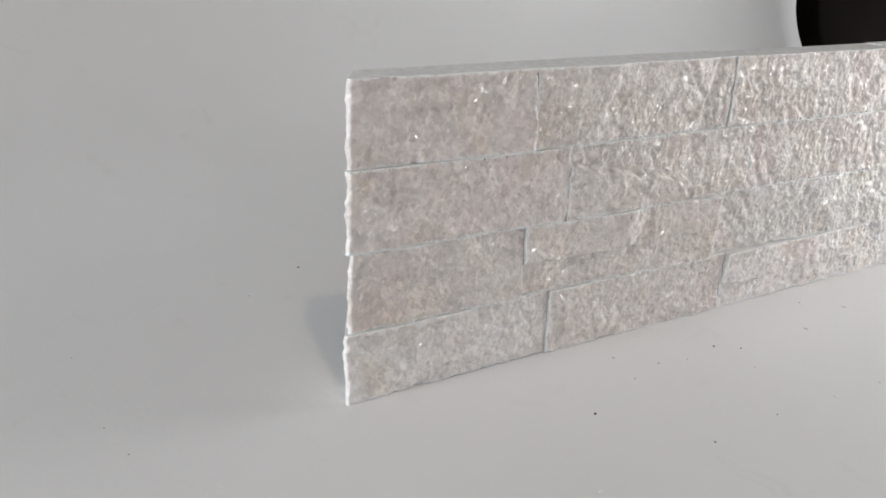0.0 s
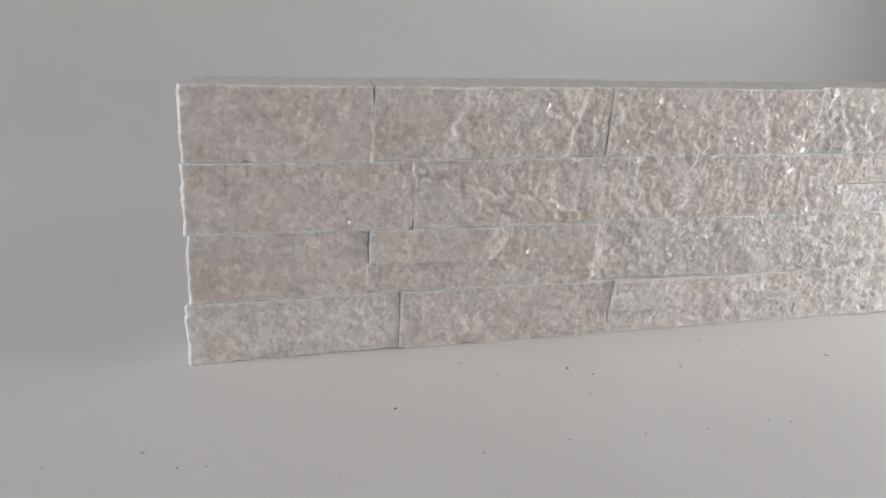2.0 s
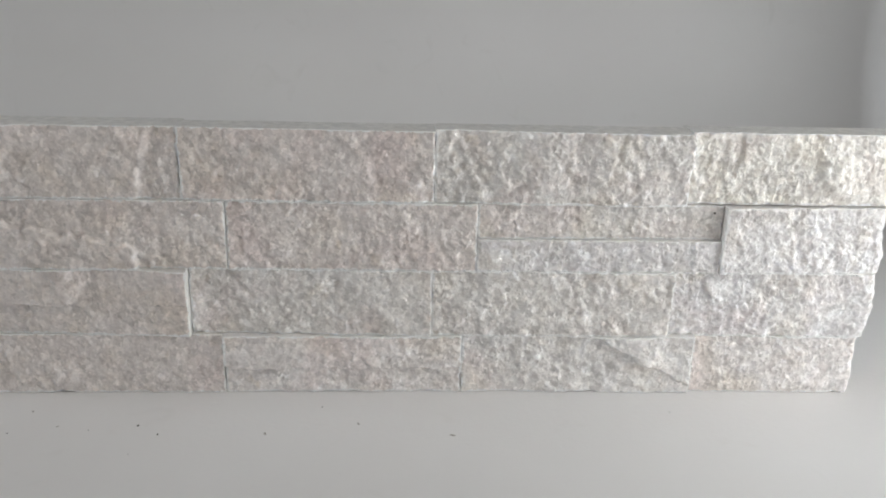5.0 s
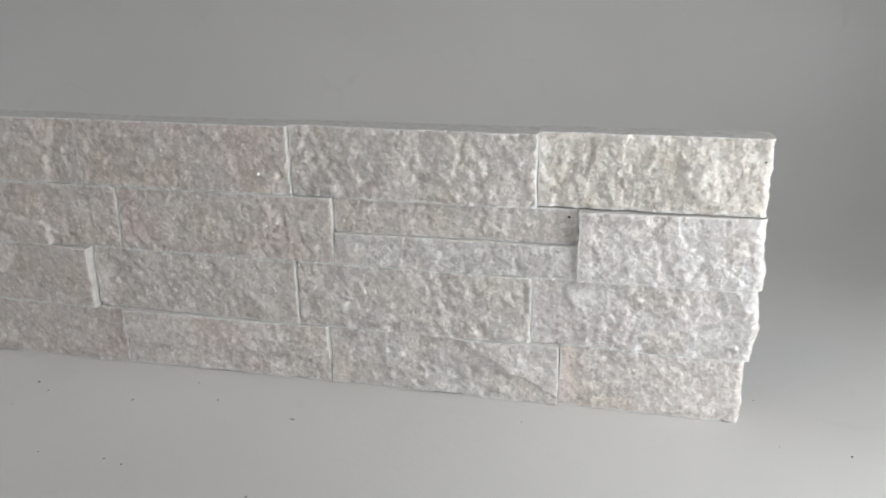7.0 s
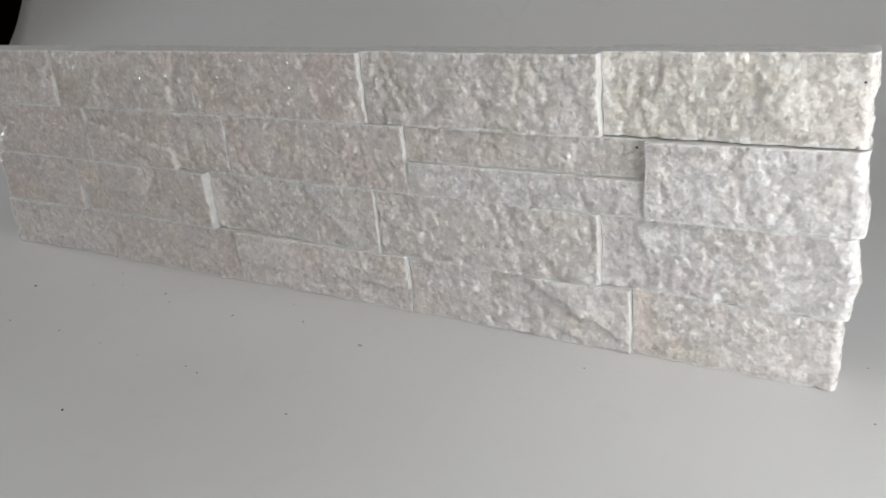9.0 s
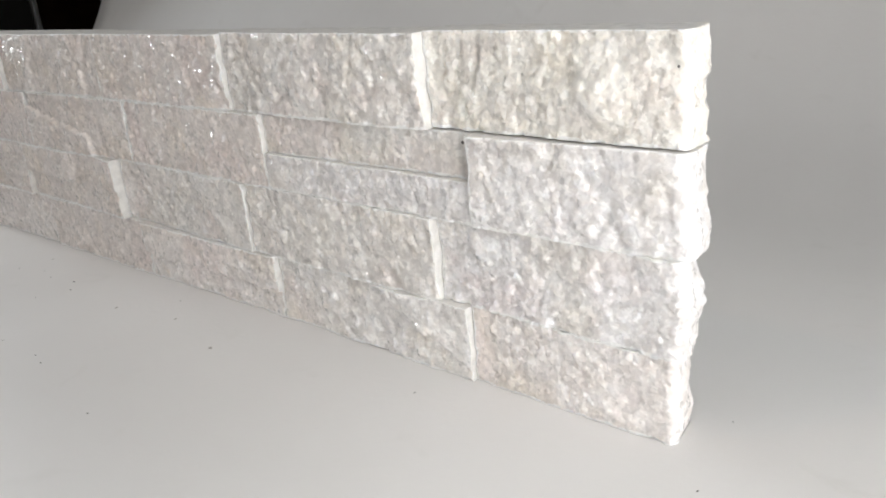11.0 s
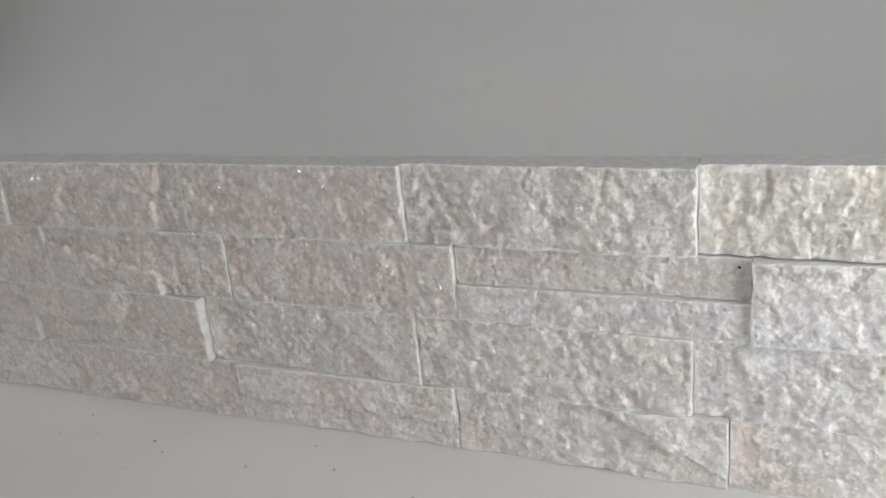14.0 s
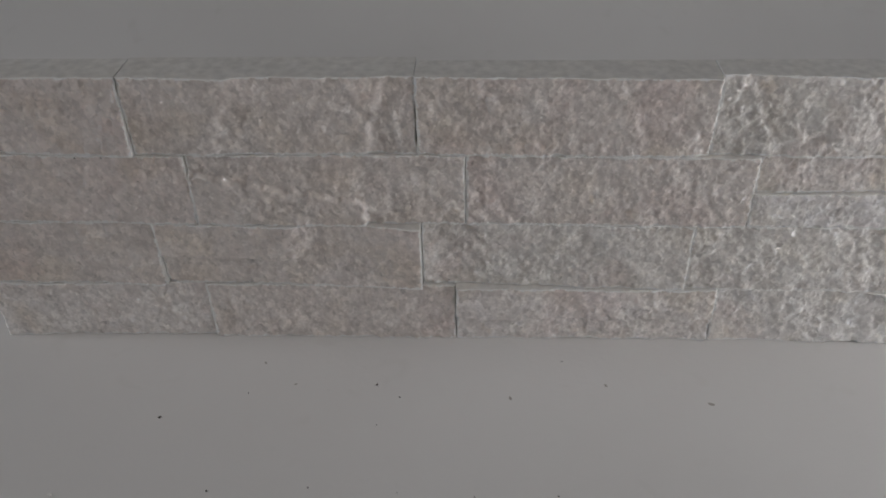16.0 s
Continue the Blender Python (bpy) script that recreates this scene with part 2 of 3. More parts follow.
# ---- the white sheet: flat in front, swept up behind ----
def sweep():
    flat = [(-0.78, 0.0), (-0.4, 0.0), (-0.1, 0.0), (0.1, 0.0)]
    rise = [(1.06 * k + 0.02, z) for k, z in ((0.485, 0.34), (0.50, 0.60), (0.52, 1.05))]
    left = flat + [(0.22, 0), (0.28, 0.006), (0.335, 0.018), (0.395, 0.048), (0.442, 0.097), (0.473, 0.147), (0.488, 0.185), (0.498, 0.244)] + rise
    right = flat + [(0.28, 0), (0.34, 0.004), (0.39, 0.013), (0.435, 0.030), (0.470, 0.068), (0.487, 0.099), (0.496, 0.130), (0.506, 0.240)] + rise

    def eased(line):
        for _ in range(2):
            out = [line[0]]
            for (ya, za), (yb, zb) in zip(line, line[1:]):
                out += [(0.75 * ya + 0.25 * yb, 0.75 * za + 0.25 * zb), (0.25 * ya + 0.75 * yb, 0.25 * za + 0.75 * zb)]
            line = out + [line[-1]]
        return line

    left, right = eased(left), eased(right)
    xs = np.linspace(-0.612, 0.922, 41)
    prof = left
    n = len(prof)
    verts, faces = [], []
    for side in (0, 1):
        for x in xs:
            k = (x - xs[0]) / (xs[-1] - xs[0])
            prof = [(ya + (yb - ya) * k, za + (zb - za) * k) for (ya, za), (yb, zb) in zip(left, right)]
            for i, (y, z) in enumerate(prof):
                ya, za = prof[max(i - 1, 0)]
                yb, zb = prof[min(i + 1, n - 1)]
                d = math.hypot(yb - ya, zb - za)
                off = -0.0015 * side
                verts.append((x, y - (zb - za) / d * off, z + (yb - ya) / d * off))
    m = len(xs) * n
    for a in range(len(xs) - 1):
        for b in range(n - 1):
            q = [a * n + b, (a + 1) * n + b, (a + 1) * n + b + 1, a * n + b + 1]
            faces.append(q)
            faces.append([m + k for k in reversed(q)])
    for a in range(len(xs) - 1):
        for b in (0, n - 1):
            faces.append([a * n + b, (a + 1) * n + b, m + (a + 1) * n + b, m + a * n + b])
    for b in range(n - 1):
        for a in (0, len(xs) - 1):
            faces.append([a * n + b, a * n + b + 1, m + a * n + b + 1, m + a * n + b])
    me = mesh_of("backdrop", verts, faces, SHEET, smooth=True)
    return tagged(new("backdrop", me), "white matt sheet on the table, curved up behind the stone panel", "backdrop", kind="structure")


sweep()


# ---- dark sliding cupboard standing behind the sheet ----
def cupboard():
    c = tagged(new("cupboard"), "dark grey cupboard with glossy black doors and aluminium strips", "cupboard")
    h = 1.9
    part("body", boxes_mesh("body", [(-1.2, -0.055, 0, 0.0, 0.9, h)], DARK_WALL, 0.003), c)
    part("door", boxes_mesh("door", [(0.003, 0.010, 0.04, 0.022, 0.145, h - 0.04)], DARK_FRAME, 0.002), c, "dark grey door panel")
    part("door", boxes_mesh("door", [(0.003, 0.158, 0.04, 0.022, 0.88, h - 0.04)], DARK_GLASS, 0.002), c, "glossy black door panel")
    part("stile", boxes_mesh("stile", [(0.003, -0.055, 0.04, 0.020, -0.032, h - 0.04)], DARK_FRAME, 0.002), c)
    part("stile", boxes_mesh("stile", [(0.003, -0.028, 0.04, 0.024, -0.010, h - 0.04)], DARK_FRAME, 0.002), c)
    part("strip", boxes_mesh("strip", [(0.003, -0.008, 0.04, 0.034, 0.008, h - 0.04)], ALUMINIUM, 0.002), c, "dull aluminium edge strip")
    part("strip", boxes_mesh("strip", [(0.003, 0.147, 0.04, 0.030, 0.156, h - 0.04)], ALUMINIUM, 0.002), c, "dull aluminium edge strip")
    c.location = (-0.95, 0.345, RZ0)
    return c


cupboard()


# ---- stone panel ----
def lattice(ix, iy, seed):
    h = np.sin(ix * 127.1 + iy * 311.7 + seed * 74.7) * 43758.5453
    return h - np.floor(h)


def value_noise(x, y, seed):
    ix, iy = np.floor(x), np.floor(y)
    fx, fy = x - ix, y - iy
    fx, fy = fx * fx * (3 - 2 * fx), fy * fy * (3 - 2 * fy)
    a, b = lattice(ix, iy, seed), lattice(ix + 1, iy, seed)
    c, d = lattice(ix, iy + 1, seed), lattice(ix + 1, iy + 1, seed)
    return (a + (b - a) * fx) * (1 - fy) + (c + (d - c) * fx) * fy - 0.5


def facets(x, y, size, seed, step, slope):
    """Broken crystal faces: in each cell a small plane with its own height and tilt."""
    u, w = x / size, y / size
    iu, iw = np.floor(u), np.floor(w)
    best, out = np.full(u.shape, 9.0), np.zeros(u.shape)
    for du in (-1, 0, 1):
        for dw in (-1, 0, 1):
            cu, cw = iu + du, iw + dw
            px, py = cu + lattice(cu, cw, seed), cw + lattice(cu, cw, seed + 1)
            d = (u - px) ** 2 + (w - py) ** 2
            h = step * (lattice(cu, cw, seed + 2) - 0.5) + size * slope * (
                (u - px) * (lattice(cu, cw, seed + 3) - 0.5) + (w - py) * (lattice(cu, cw, seed + 4) - 0.5)) * 2
            out = np.where(d < best, h, out)
            best = np.minimum(best, d)
    return out


def chips(u, w, seed, tilt, cone):
    """Angular broken lumps: the highest of many small planes, each tilted its own way round a random crown."""
    iu, iw = np.floor(u), np.floor(w)
    out = np.full(u.shape, -9.0)
    for du in (-1, 0, 1):
        for dw in (-1, 0, 1):
            cu, cw = iu + du, iw + dw
            a, b = u - cu - lattice(cu, cw, seed), w - cw - lattice(cu, cw, seed + 1)
            h = 0.7 * lattice(cu, cw, seed + 2) - cone * np.sqrt(a * a + b * b) + tilt * (
                a * (lattice(cu, cw, seed + 3) - 0.5) + b * (lattice(cu, cw, seed + 4) - 0.5)) * 2
            out = np.maximum(out, h)
    return out - 0.15


def smooth_step(v, a, b):
    t = np.clip((v - a) / (b - a), 0, 1)
    return t * t * (3 - 2 * t)


GRID = 0.0005

# the stones' own tone: some greyer and glassier, some whiter, one yellowed
TINTS = dict(
    grey=(0.945, 0.905, 0.885), rose=(0.96, 0.91, 0.892), glassy=(0.955, 0.945, 0.93), white=(1.0, 0.995, 0.99),
    cool=(0.985, 0.985, 1.0), yellow=(1.0, 0.988, 0.95), blush=(1.0, 0.975, 0.965))


def stone(parent, x0, x1, z0, z1, seed, left, right, tint="white", top=0.0, bottom=0.0, rough=1.0, extra=None, ends=(0, 0), bulge=None, back=0.018, flare=(10.0, -1.0)):
    """One split stone. left, right: how far its face stands out at its ends, in mm; top, bottom: added there.
    ends: the rounding, in mm, where that end is the panel's broken outer end. back: how deep it reaches.
    flare: how far such an end draws in towards its back, in mm."""
    gap = 0.00007
    nx, nz = int((x1 - x0) / GRID) + 2, int((z1 - z0) / GRID) + 2
    U, W = np.meshgrid(np.linspace(0, 1, nx), np.linspace(0, 1, nz), indexing="ij")
    xa, xb = x0 + 3 * gap, x1 - 3 * gap
    za, zb = z0 + gap, z1 - gap
    mu = ((x0 + (x1 - x0) * U) * 1000) + seed * 5
    if z0 == 0:  # chipped lower rim that leaves small gaps over the sheet
        za = za + rough * 0.0009 * smooth_step(value_noise(mu / 9, mu * 0, seed + 31) + 0.4 * value_noise(mu / 3, mu * 0, seed + 32), 0.0, 0.6)
    zz = za + (zb - za) * W
    la = np.full(zz.shape, xa) + (0.0006 * value_noise(zz * 150, zz * 0 + seed, 3))
    lb = np.full(zz.shape, xb) + (0.0006 * value_noise(zz * 150, zz * 0 + seed, 5))
    if ends[0]:
        la = la + 0.0012 * value_noise(zz * 90, zz * 0 + seed, 7) + 0.0008 * value_noise(zz * 350, zz * 0 + seed, 8)
    if ends[1]:
        lb = lb + 0.002 * value_noise(zz * 90, zz * 0 + seed, 9) + 0.0011 * value_noise(zz * 350, zz * 0 + seed, 10)
    if bulge:
        lb = lb + bulge(W) / 1000
    X = la + (lb - la) * U
    mx, mz = (X - x0) * 1000 + seed * 37.0, (zz - z0) * 1000 + seed * 11.0
    p = left + (right - left) * U + top * W + bottom * (1 - W)
    wx, wz = value_noise(mx / 5, mz / 5, seed + 21), value_noise(mx / 5, mz / 5, seed + 22)
    fx, fz = value_noise(mx / 2.0, mz / 2.0, seed + 61), value_noise(mx / 2.0, mz / 2.0, seed + 62)
    jx, jz = value_noise(mx / 0.9, mz / 0.9, seed + 71), value_noise(mx / 0.9, mz / 0.9, seed + 72)
    busy = smooth_step(value_noise(mx / 16, mz / 13, seed + 23), -0.35, 0.25)
    deep = rough ** 2.6
    # broad swells, then lumps drawn out upright by the splitting blow
    p = p + rough * (1.4 * value_noise(mx / 32, mz / 24, seed) + 1.4 * value_noise(mx / 14, mz / 15, seed + 1) + 1.3 * deep * value_noise(mx / 7.5, mz / 9, seed + 2))
    p = p + deep * (0.55 + 0.45 * busy) * 1.5 * chips(mx / 9.5 + 0.28 * wx + 0.10 * fx + 0.02 * mz, mz / 13 + 0.25 * wz + 0.10 * fz, seed + 41, 0.55, 0.55)
    p = p + (0.3 + 0.7 * deep) * (0.3 + 0.7 * busy) * 0.35 * chips(mx / 4.8 + 0.3 * wx + 0.2 * fx, mz / 5.2 + 0.3 * wz + 0.2 * fz, seed + 51, 0.6, 0.5)
    # broken crystal faces, coarse to fine
    p = p + (0.25 + 0.75 * deep) * (0.35 + 0.65 * busy) * facets(mx + 1.4 * wx + 0.8 * fx, mz + 1.4 * wz + 0.8 * fz, 6.5, seed + 5, 0.6, 0.30)
    for _ in range(8):  # edges dulled by the soft grain
        q = np.pad(p, 1, mode="edge")
        p = (q[:-2, 1:-1] + q[2:, 1:-1] + q[1:-1, :-2] + q[1:-1, 2:] + 2 * p) / 6
    if extra:
        p = p + extra((X - x0) / (x1 - x0), (zz - z0) / (z1 - z0), mx, mz)
    p = p + (0.6 + 0.4 * rough) * (0.5 + 0.5 * busy) * facets(mx + 0.9 * fx + 0.4 * jx, mz + 0.9 * fz + 0.4 * jz, 2.9, seed + 9, 0.17, 0.18)
    p = p + (0.4 + 0.6 * rough) * facets(mx + 0.5 * jx, mz + 0.5 * jz, 1.5, seed + 13, 0.05, 0.10)
    # sawn rims: crisp, with small chips
    ex = np.minimum((X - la), (lb - X)) * 1000
    ez = np.minimum(zz - za, zb - zz) * 1000
    chip = smooth_step(value_noise(mx / 4, mz / 4, seed + 4) + 0.4 * value_noise(mx / 1.6, mz / 1.6, seed + 6), 0.12, 0.5)
    p = p - (0.12 + 0.9 * chip) * (1 - smooth_step(ez, 0, 0.5 + 1.2 * chip)) - (0.2 + 1.0 * chip) * (1 - smooth_step(ex, 0, 0.7 + 1.3 * chip))
    for k, e in enumerate(ends):
        if e:
            dx = np.clip(((X - la) if k == 0 else (lb - X)) * 1000, 0, e)
            p = p - (e - np.sqrt(e * e - (e - dx) ** 2))
    p = np.maximum(p, -12.0)
    Y = -p / 1000
    front = np.stack([X, Y, zz], -1).reshape(-1, 3)
    idx = np.arange(nx * nz).reshape(nx, nz)
    quads = np.stack([idx[:-1, :-1], idx[1:, :-1], idx[1:, 1:], idx[:-1, 1:]], -1).reshape(-1, 4)
    ring = np.concatenate([idx[:-1, 0], idx[-1, :-1], idx[:0:-1, -1], idx[0, :0:-1]])
    rear = front[ring].copy()
    rear[:, 1] = back
    cut = np.array(flare) / 1000 * (np.array(ends) > 0)
    rear[:, 0] = x0 + cut[0] + (rear[:, 0] - x0) * (x1 - x0 - cut.sum()) / (x1 - x0)
    nf, nr = len(front), len(ring)
    near, rings = front[ring], 24 if any(ends) else 1
    on_end = np.zeros(nr)  # -1 along the panel's own left end, 1 along its right one
    if ends[0]:
        on_end[np.r_[2 * (nx - 1) + nz - 1:nr, 0]] = -1
    if ends[1]:
        on_end[nx - 1:nx + nz - 1] = 1
    layers = []
    for d in np.linspace(0, 1, rings + 1):
        layer = near + (rear - near) * d
        ly, lz = layer[:, 1] * 1000, layer[:, 2] * 1000
        swell = 2.0 * value_noise(ly / 7, lz / 9, seed + 91) + 1.1 * chips(ly / 5, lz / 6, seed + 92, 0.6, 0.5) + 0.5 * value_noise(ly / 1.6, lz / 1.6, seed + 93) - 0.4
        layer[:, 0] += on_end / 1000 * (swell * (0.45 if ends[0] else 1) * smooth_step(d, 0, 0.2) - 1.6 * smooth_step(d, 0.8, 1.0))
        layers.append(layer)
    verts = np.concatenate([front] + layers)
    r = np.arange(nr)
    s = (r + 1) % nr
    sides = np.concatenate([np.stack([k + r, k + nr + r, k + nr + s, k + s], -1) for k in nf + nr * np.arange(rings)])
    faces = quads.tolist() + sides.tolist() + [(nf + nr * rings + r).tolist()]
    me = mesh_of("stone", verts, faces, QUARTZ)
    me.materials.append(SAWN)
    me.materials.append(PALE_RIM)
    side = np.zeros(len(faces), int)
    side[len(quads):] = 1
    broken = np.tile((on_end != 0) & (on_end[(r + 1) % nr] == on_end), rings)
    side[len(quads):-1][broken] = 0
    outer = (ends[0] > 0) & (X - la < lb - X) | (ends[1] > 0) & (X - la > lb - X)
    # a ragged white band runs along the rims, not at the broken outer ends
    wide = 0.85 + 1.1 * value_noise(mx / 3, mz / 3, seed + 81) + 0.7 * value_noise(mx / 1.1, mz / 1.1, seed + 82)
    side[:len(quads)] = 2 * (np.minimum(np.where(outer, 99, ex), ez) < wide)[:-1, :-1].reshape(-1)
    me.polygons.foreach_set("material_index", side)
    flags = np.zeros(len(faces), bool)
    flags[:len(quads)] = True
    flags[len(quads):-1] = broken
    me.polygons.foreach_set("use_smooth", flags)
    ob = part("stone", me, parent)
    ob.color = (*TINTS[tint], 1)
    return ob


panel = tagged(new("stone_panel"), "white split-face quartzite ledger panel of stacked stones standing upright", "stone panel")
panel.matrix_basis = pose(0, 0, 0, 0, 0, 0.65)
Z = (0.0, 0.0376, 0.0777, 0.1174, 0.1578)
XA, XB = 0.0264, 0.6572
SPLIT = 0.0970

# top course
stone(panel, XA, 0.1245, Z[3], Z[4], 1, -1.0, 0.3, "rose", rough=0.78, ends=(2.0, 0), back=0.0205,
      extra=lambda u, w, mx, mz: 2.8 * smooth_step(u - 0.5 * w, 0.45, 1.0))
stone(panel, 0.1245, 0.261, Z[3], Z[4], 2, 0.3, -0.2, "grey", rough=0.85, back=0.0215,
      extra=lambda u, w, mx, mz: 1.8 * (1 - smooth_step(u + 0.12 * (1 - w) + 0.03 * value_noise(mx / 5, mz / 5, 3), 0.37, 0.42)) * smooth_step(u, 0.0, 0.3)
      - 1.8 * smooth_step(u - 0.08 * w, 0.80, 0.84) * (1 - smooth_step(u, 0.86, 0.98)))
stone(panel, 0.261, 0.398, Z[3], Z[4], 3, -0.4, 2.6, "grey", rough=0.85, back=0.0175,
      extra=lambda u, w, mx, mz: -2.2 * smooth_step(u, 0.90, 1.0) * (1 - smooth_step(w, 0.05, 0.45)))
stone(panel, 0.398, 0.5385, Z[3], Z[4] + 0.0006, 4, -0.6, 5.0, "glassy", rough=0.95, back=0.0165,
      extra=lambda u, w, mx, mz: 2.6 * np.exp(-((u - 0.40) / 0.07) ** 2 - ((w - 0.52) / 0.24) ** 2)
      - 3.4 * smooth_step(u, 0.82, 1.0) * (1 - smooth_step(w, 0.0, 0.6)))
stone(panel, 0.5385, XB, Z[3] + 0.0006, Z[4] + 0.0010, 5, -1.8, -0.2, "yellow", rough=0.9, ends=(0, 4), back=0.0200, flare=(0, 0.8),
      extra=lambda u, w, mx, mz: (3.4 + 1.6 * value_noise(mx / 4, mz / 4, 9)) * np.exp(-np.abs((u - 0.70) / 0.085) ** 3 - np.abs((w - 0.42) / 0.24) ** 3))
# second course
stone(panel, XA - 0.0010, 0.1485, Z[2], Z[3], 6, 0.3, 2.2, "rose", rough=0.74, ends=(2.0, 0))
stone(panel, 0.1485, 0.284, Z[2], Z[3], 7, -0.2, 1.0, "grey", rough=0.76,
      extra=lambda u, w, mx, mz: 3.0 * smooth_step(0.74 - 0.66 * u - w + 0.10 * value_noise(mx / 5, mz / 5, 3) + 0.05 * value_noise(mx / 2, mz / 2, 4), -0.02, 0.02)
      * (1 - smooth_step(u + 0.02 * value_noise(mx / 3, mz / 3, 8), 0.63, 0.645)))
stone(panel, 0.284, 0.4225, Z[2], Z[3], 8, -0.3, 2.6, "grey", rough=0.85)
stone(panel, 0.4225, 0.5615, SPLIT, Z[3], 9, 0.0, -0.8, "glassy", rough=0.72)
stone(panel, 0.4225, 0.5615, Z[2], SPLIT, 10, 2.0, 2.6, "cool", rough=0.72)
stone(panel, 0.5615, XB + 0.0010, Z[2], Z[3], 11, 4.8, 1.0, "cool", rough=0.9, ends=(0, 6), flare=(0, 0.5), bulge=lambda w: 1.6 * np.exp(-((w - 0.25) / 0.3) ** 2) - 0.8)
# third course
stone(panel, XA + 0.0002, 0.1240, Z[1], Z[2], 12, 0.8, 0.2, "grey", rough=0.75, ends=(2.0, 0),
      extra=lambda u, w, mx, mz: 2.6 * smooth_step(u - 0.55 * w, 0.45, 1.0))
stone(panel, 0.1240, 0.2615, Z[1], Z[2], 13, -0.8, 3.2, "grey", rough=0.75,
      extra=lambda u, w, mx, mz: 3.0 * smooth_step(w + 0.06 * value_noise(mx / 8, mz / 20, 5), 0.455, 0.48) * (1 - smooth_step(u, 0.5, 0.62))
      + 1.2 * smooth_step(w, 0.47, 0.50) * smooth_step(u, 0.80, 0.84) + 1.4 * smooth_step(u, 0.85, 1.0))
stone(panel, 0.2615, 0.398, Z[1], Z[2], 14, -2.0, 2.6, "glassy", rough=0.85)
stone(panel, 0.398, 0.537, Z[1], Z[2], 15, 1.0, 3.2, "glassy", rough=0.92)
stone(panel, 0.537, XB, Z[1], Z[2], 16, -0.8, 2.6, "cool", rough=0.92, ends=(0, 5), flare=(0, 3), bulge=lambda w: 2.2 * np.exp(-((w - 0.4) / 0.35) ** 2) - 1.2)
# bottom course
stone(panel, XA - 0.0028, 0.1440, Z[0], Z[1], 17, 1.8, -0.6, "blush", rough=0.78, ends=(2.0, 0))
stone(panel, 0.1440, 0.2785, Z[0], Z[1], 18, 1.0, 0.6, "grey", rough=0.84)
stone(panel, 0.2785, 0.416, Z[0], Z[1], 19, 0.2, 0.4, "blush", rough=0.82,
      extra=lambda u, w, mx, mz: 3.2 * smooth_step(w + 0.10 * value_noise(mx / 7, mz / 20, 5), 0.43, 0.46))
stone(panel, 0.416, 0.5535, Z[0], Z[1], 20, -0.6, 2.2, "white", rough=0.9,
      extra=lambda u, w, mx, mz: 4.2 * smooth_step(1.9 * (u - 0.55) - 1 + w + 0.10 * value_noise(mx / 5, mz / 5, 5), -0.03, 0.03) * (1 - 0.6 * smooth_step(u, 0.6, 1.0)))
stone(panel, 0.5535, XB - 0.0035, Z[0], Z[1], 21, 0.2, 2.4, "blush", rough=0.72, ends=(0, 4), flare=(0, 2))


# dark blobs on the stones, their colour standing in for shade in small holes
FACES = [ob for ob in bpy.data.objects if ob.parent == panel]


def speck(x, z, mm, seed):
    rnd = random.Random(seed)
    bm = bmesh.new()
    bmesh.ops.create_icosphere(bm, subdivisions=2, radius=mm / 2000)
    for q in bm.verts:
        q.co *= rnd.uniform(0.8, 1.15)
        q.co.y *= 0.5
    me = bpy.data.meshes.new("mineral_speck")
    bm.to_mesh(me)
    bm.free()
    me.materials.append(CRUMB_AND_PIT)
    y = min(((v.co.x - x) ** 2 + (v.co.z - z) ** 2, v.co.y) for ob in FACES for v in ob.data.vertices if abs(v.co.x - x) < 0.002 and v.co.y < 0.015)[1]
    part("mineral_speck", me, panel, "tiny dark blob standing in for a shaded hole").location = (x, y, z)


for _i, (_x, _z, _s) in enumerate(((0.556, 0.1130, 1.4), (0.6525, 0.1468, 1.2), (0.0955, 0.1165, 0.9), (0.1085, 0.1165, 0.8),
                                   (0.1235, 0.1035, 0.7), (0.275, 0.0400, 0.8))):
    speck(_x, _z, _s, 400 + _i)


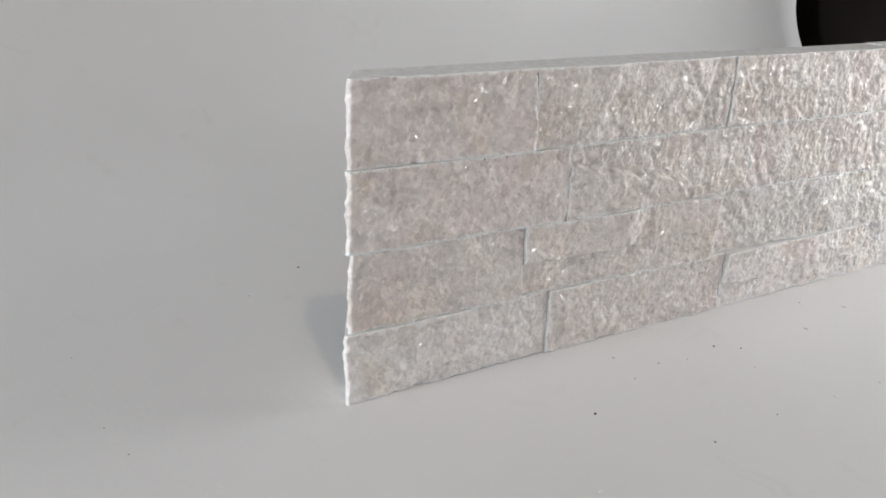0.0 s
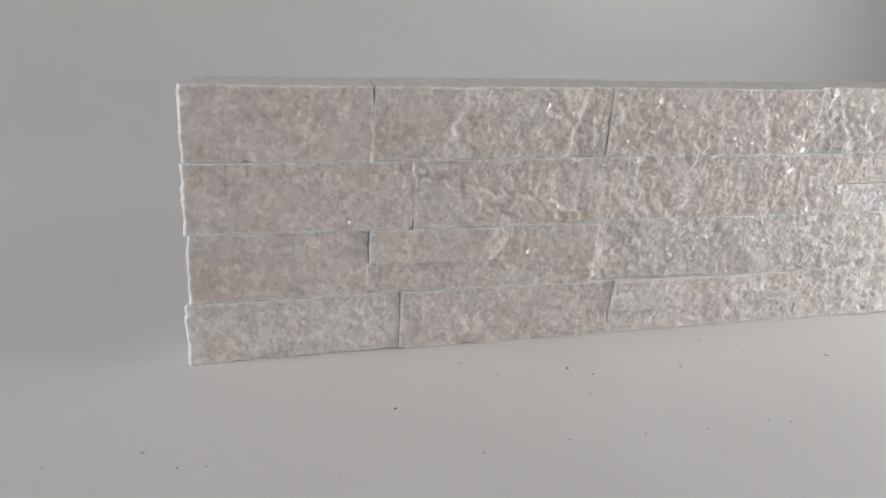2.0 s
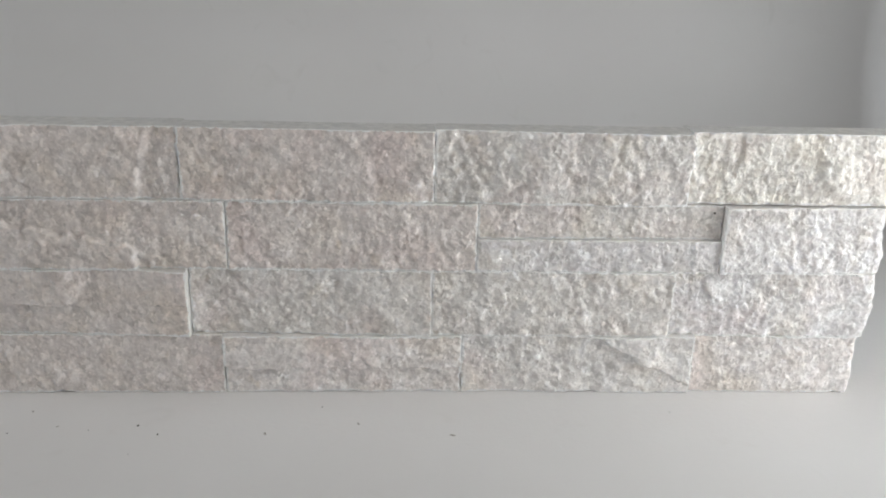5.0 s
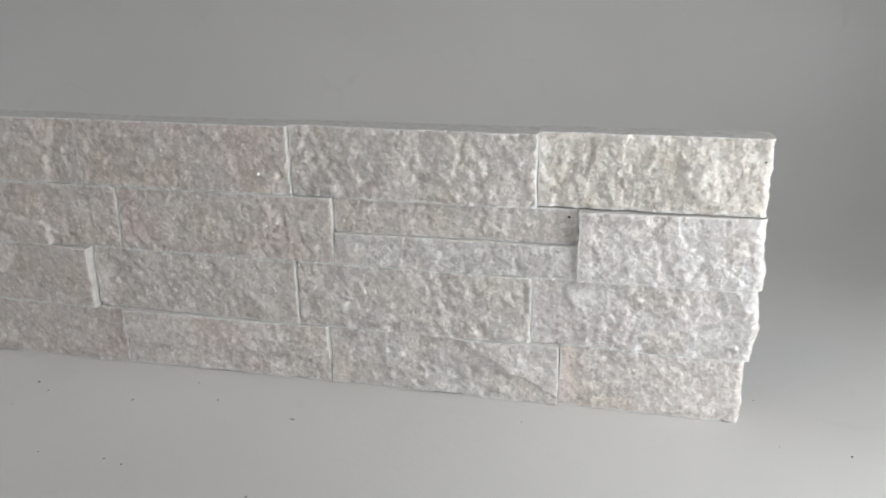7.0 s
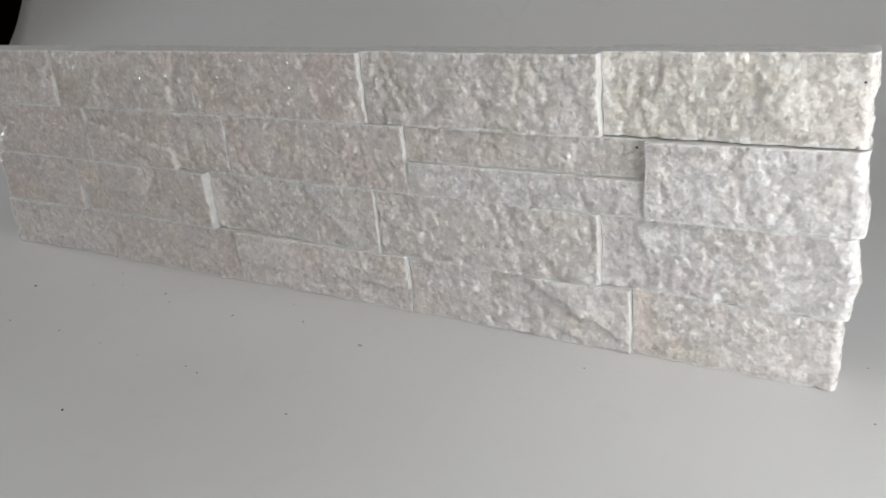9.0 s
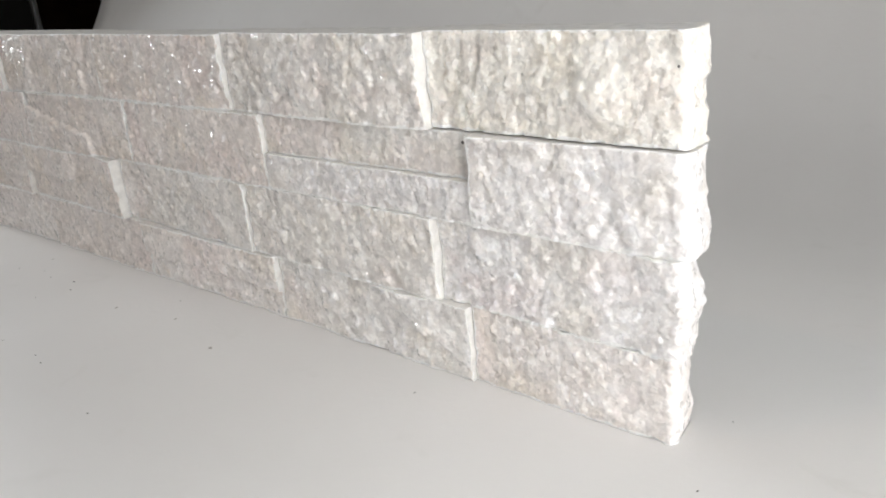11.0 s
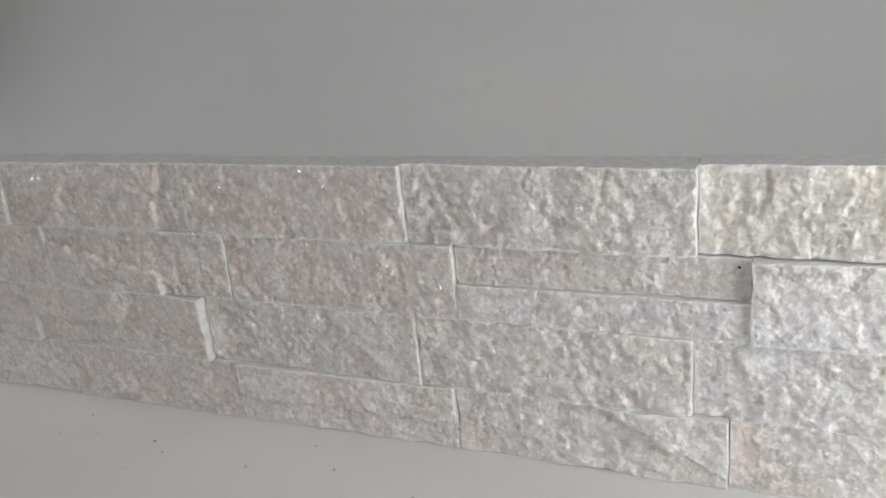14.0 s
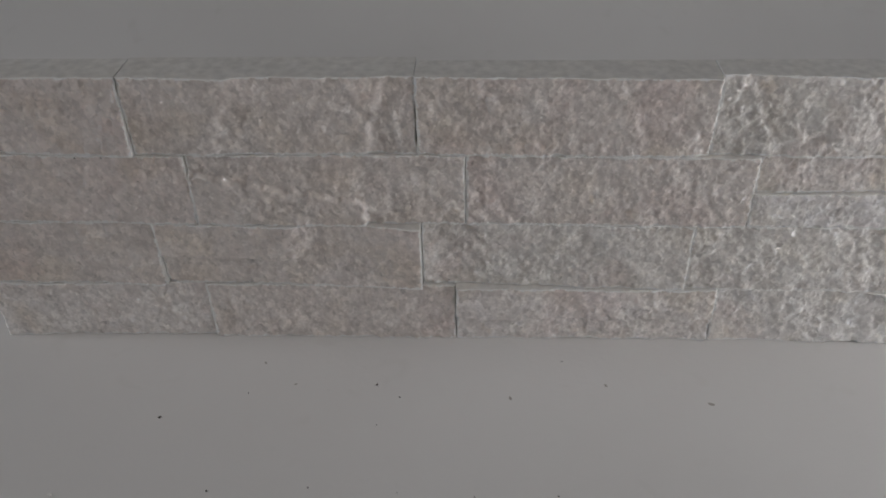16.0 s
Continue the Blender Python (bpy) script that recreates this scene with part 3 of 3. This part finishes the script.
# ---- crumbs on the sheet ----
def crumb(x, y, size, seed, mat=CRUMB_AND_PIT, label="tiny dark stone crumb lying on the white sheet", stretch=1.3, height=0.5):
    rnd = random.Random(seed)
    bm = bmesh.new()
    bmesh.ops.create_icosphere(bm, subdivisions=1, radius=1)
    for v in bm.verts:
        v.co *= rnd.uniform(0.6, 1.1)
        v.co.x *= stretch
        v.co.z *= height
    low = min(v.co.z for v in bm.verts)
    for v in bm.verts:
        v.co = (v.co - Vector((0, 0, low))) * (size / 2)
    me = bpy.data.meshes.new("crumb")
    bm.to_mesh(me)
    bm.free()
    me.materials.append(mat)
    ob = tagged(new("crumb", me), label, "crumb", group="crumbs on the sheet")
    ob.matrix_basis = pose(x, y, 0.0, 0, 0, rnd.uniform(0, 180))
    return ob


CRUMBS = ((-0.1045, 0.229, 1.3), (-0.086, 0.102, 0.8), (-0.082, 0.029, 0.8), (-0.076, 0.0035, 0.8), (-0.038, -0.083, 0.8), (0.020, 0.138, 0.9),
          (0.021, -0.092, 1.0), (0.034, -0.093, 0.8), (0.063, 0.168, 2.3), (0.1304, -0.0604, 1.9), (0.1664, -0.1042, 1.4), (0.1717, -0.0425, 0.9),
          (0.2133, -0.1007, 1.0), (0.213, -0.039, 0.7), (0.2381, -0.0346, 1.6), (0.241, -0.062, 0.7), (0.2509, -0.0431, 1.2), (0.255, -0.102, 0.8),
          (0.2907, -0.1033, 0.8), (0.301, -0.162, 1.5), (0.329, -0.1015, 1.0), (0.341, -0.1043, 1.0), (0.336, -0.0145, 0.8), (0.4167, -0.1162, 1.2),
          (0.5365, -0.0185, 0.8), (0.664, 0.034, 0.8), (0.672, -0.015, 0.9), (0.707, -0.017, 1.5))
for _i, (_x, _y, _s) in enumerate(CRUMBS):
    crumb(_x, _y, _s / 1000, 100 + _i)
for _i, (_x, _y, _s) in enumerate(((0.1953, -0.0353, 1.4), (0.308, -0.042, 1.8), (0.3577, -0.0317, 1.6), (0.4095, -0.043, 2.2), (0.005, -0.078, 1.8), (0.176, -0.020, 1.4))):
    crumb(_x, _y, _s / 1000, 200 + _i, DUST, "faint grey dust flake lying on the white sheet", 2.2, 0.12)
crumb(0.0940, -0.109, 0.0028, 300, CHIP, "tiny white stone chip lying on the white sheet")
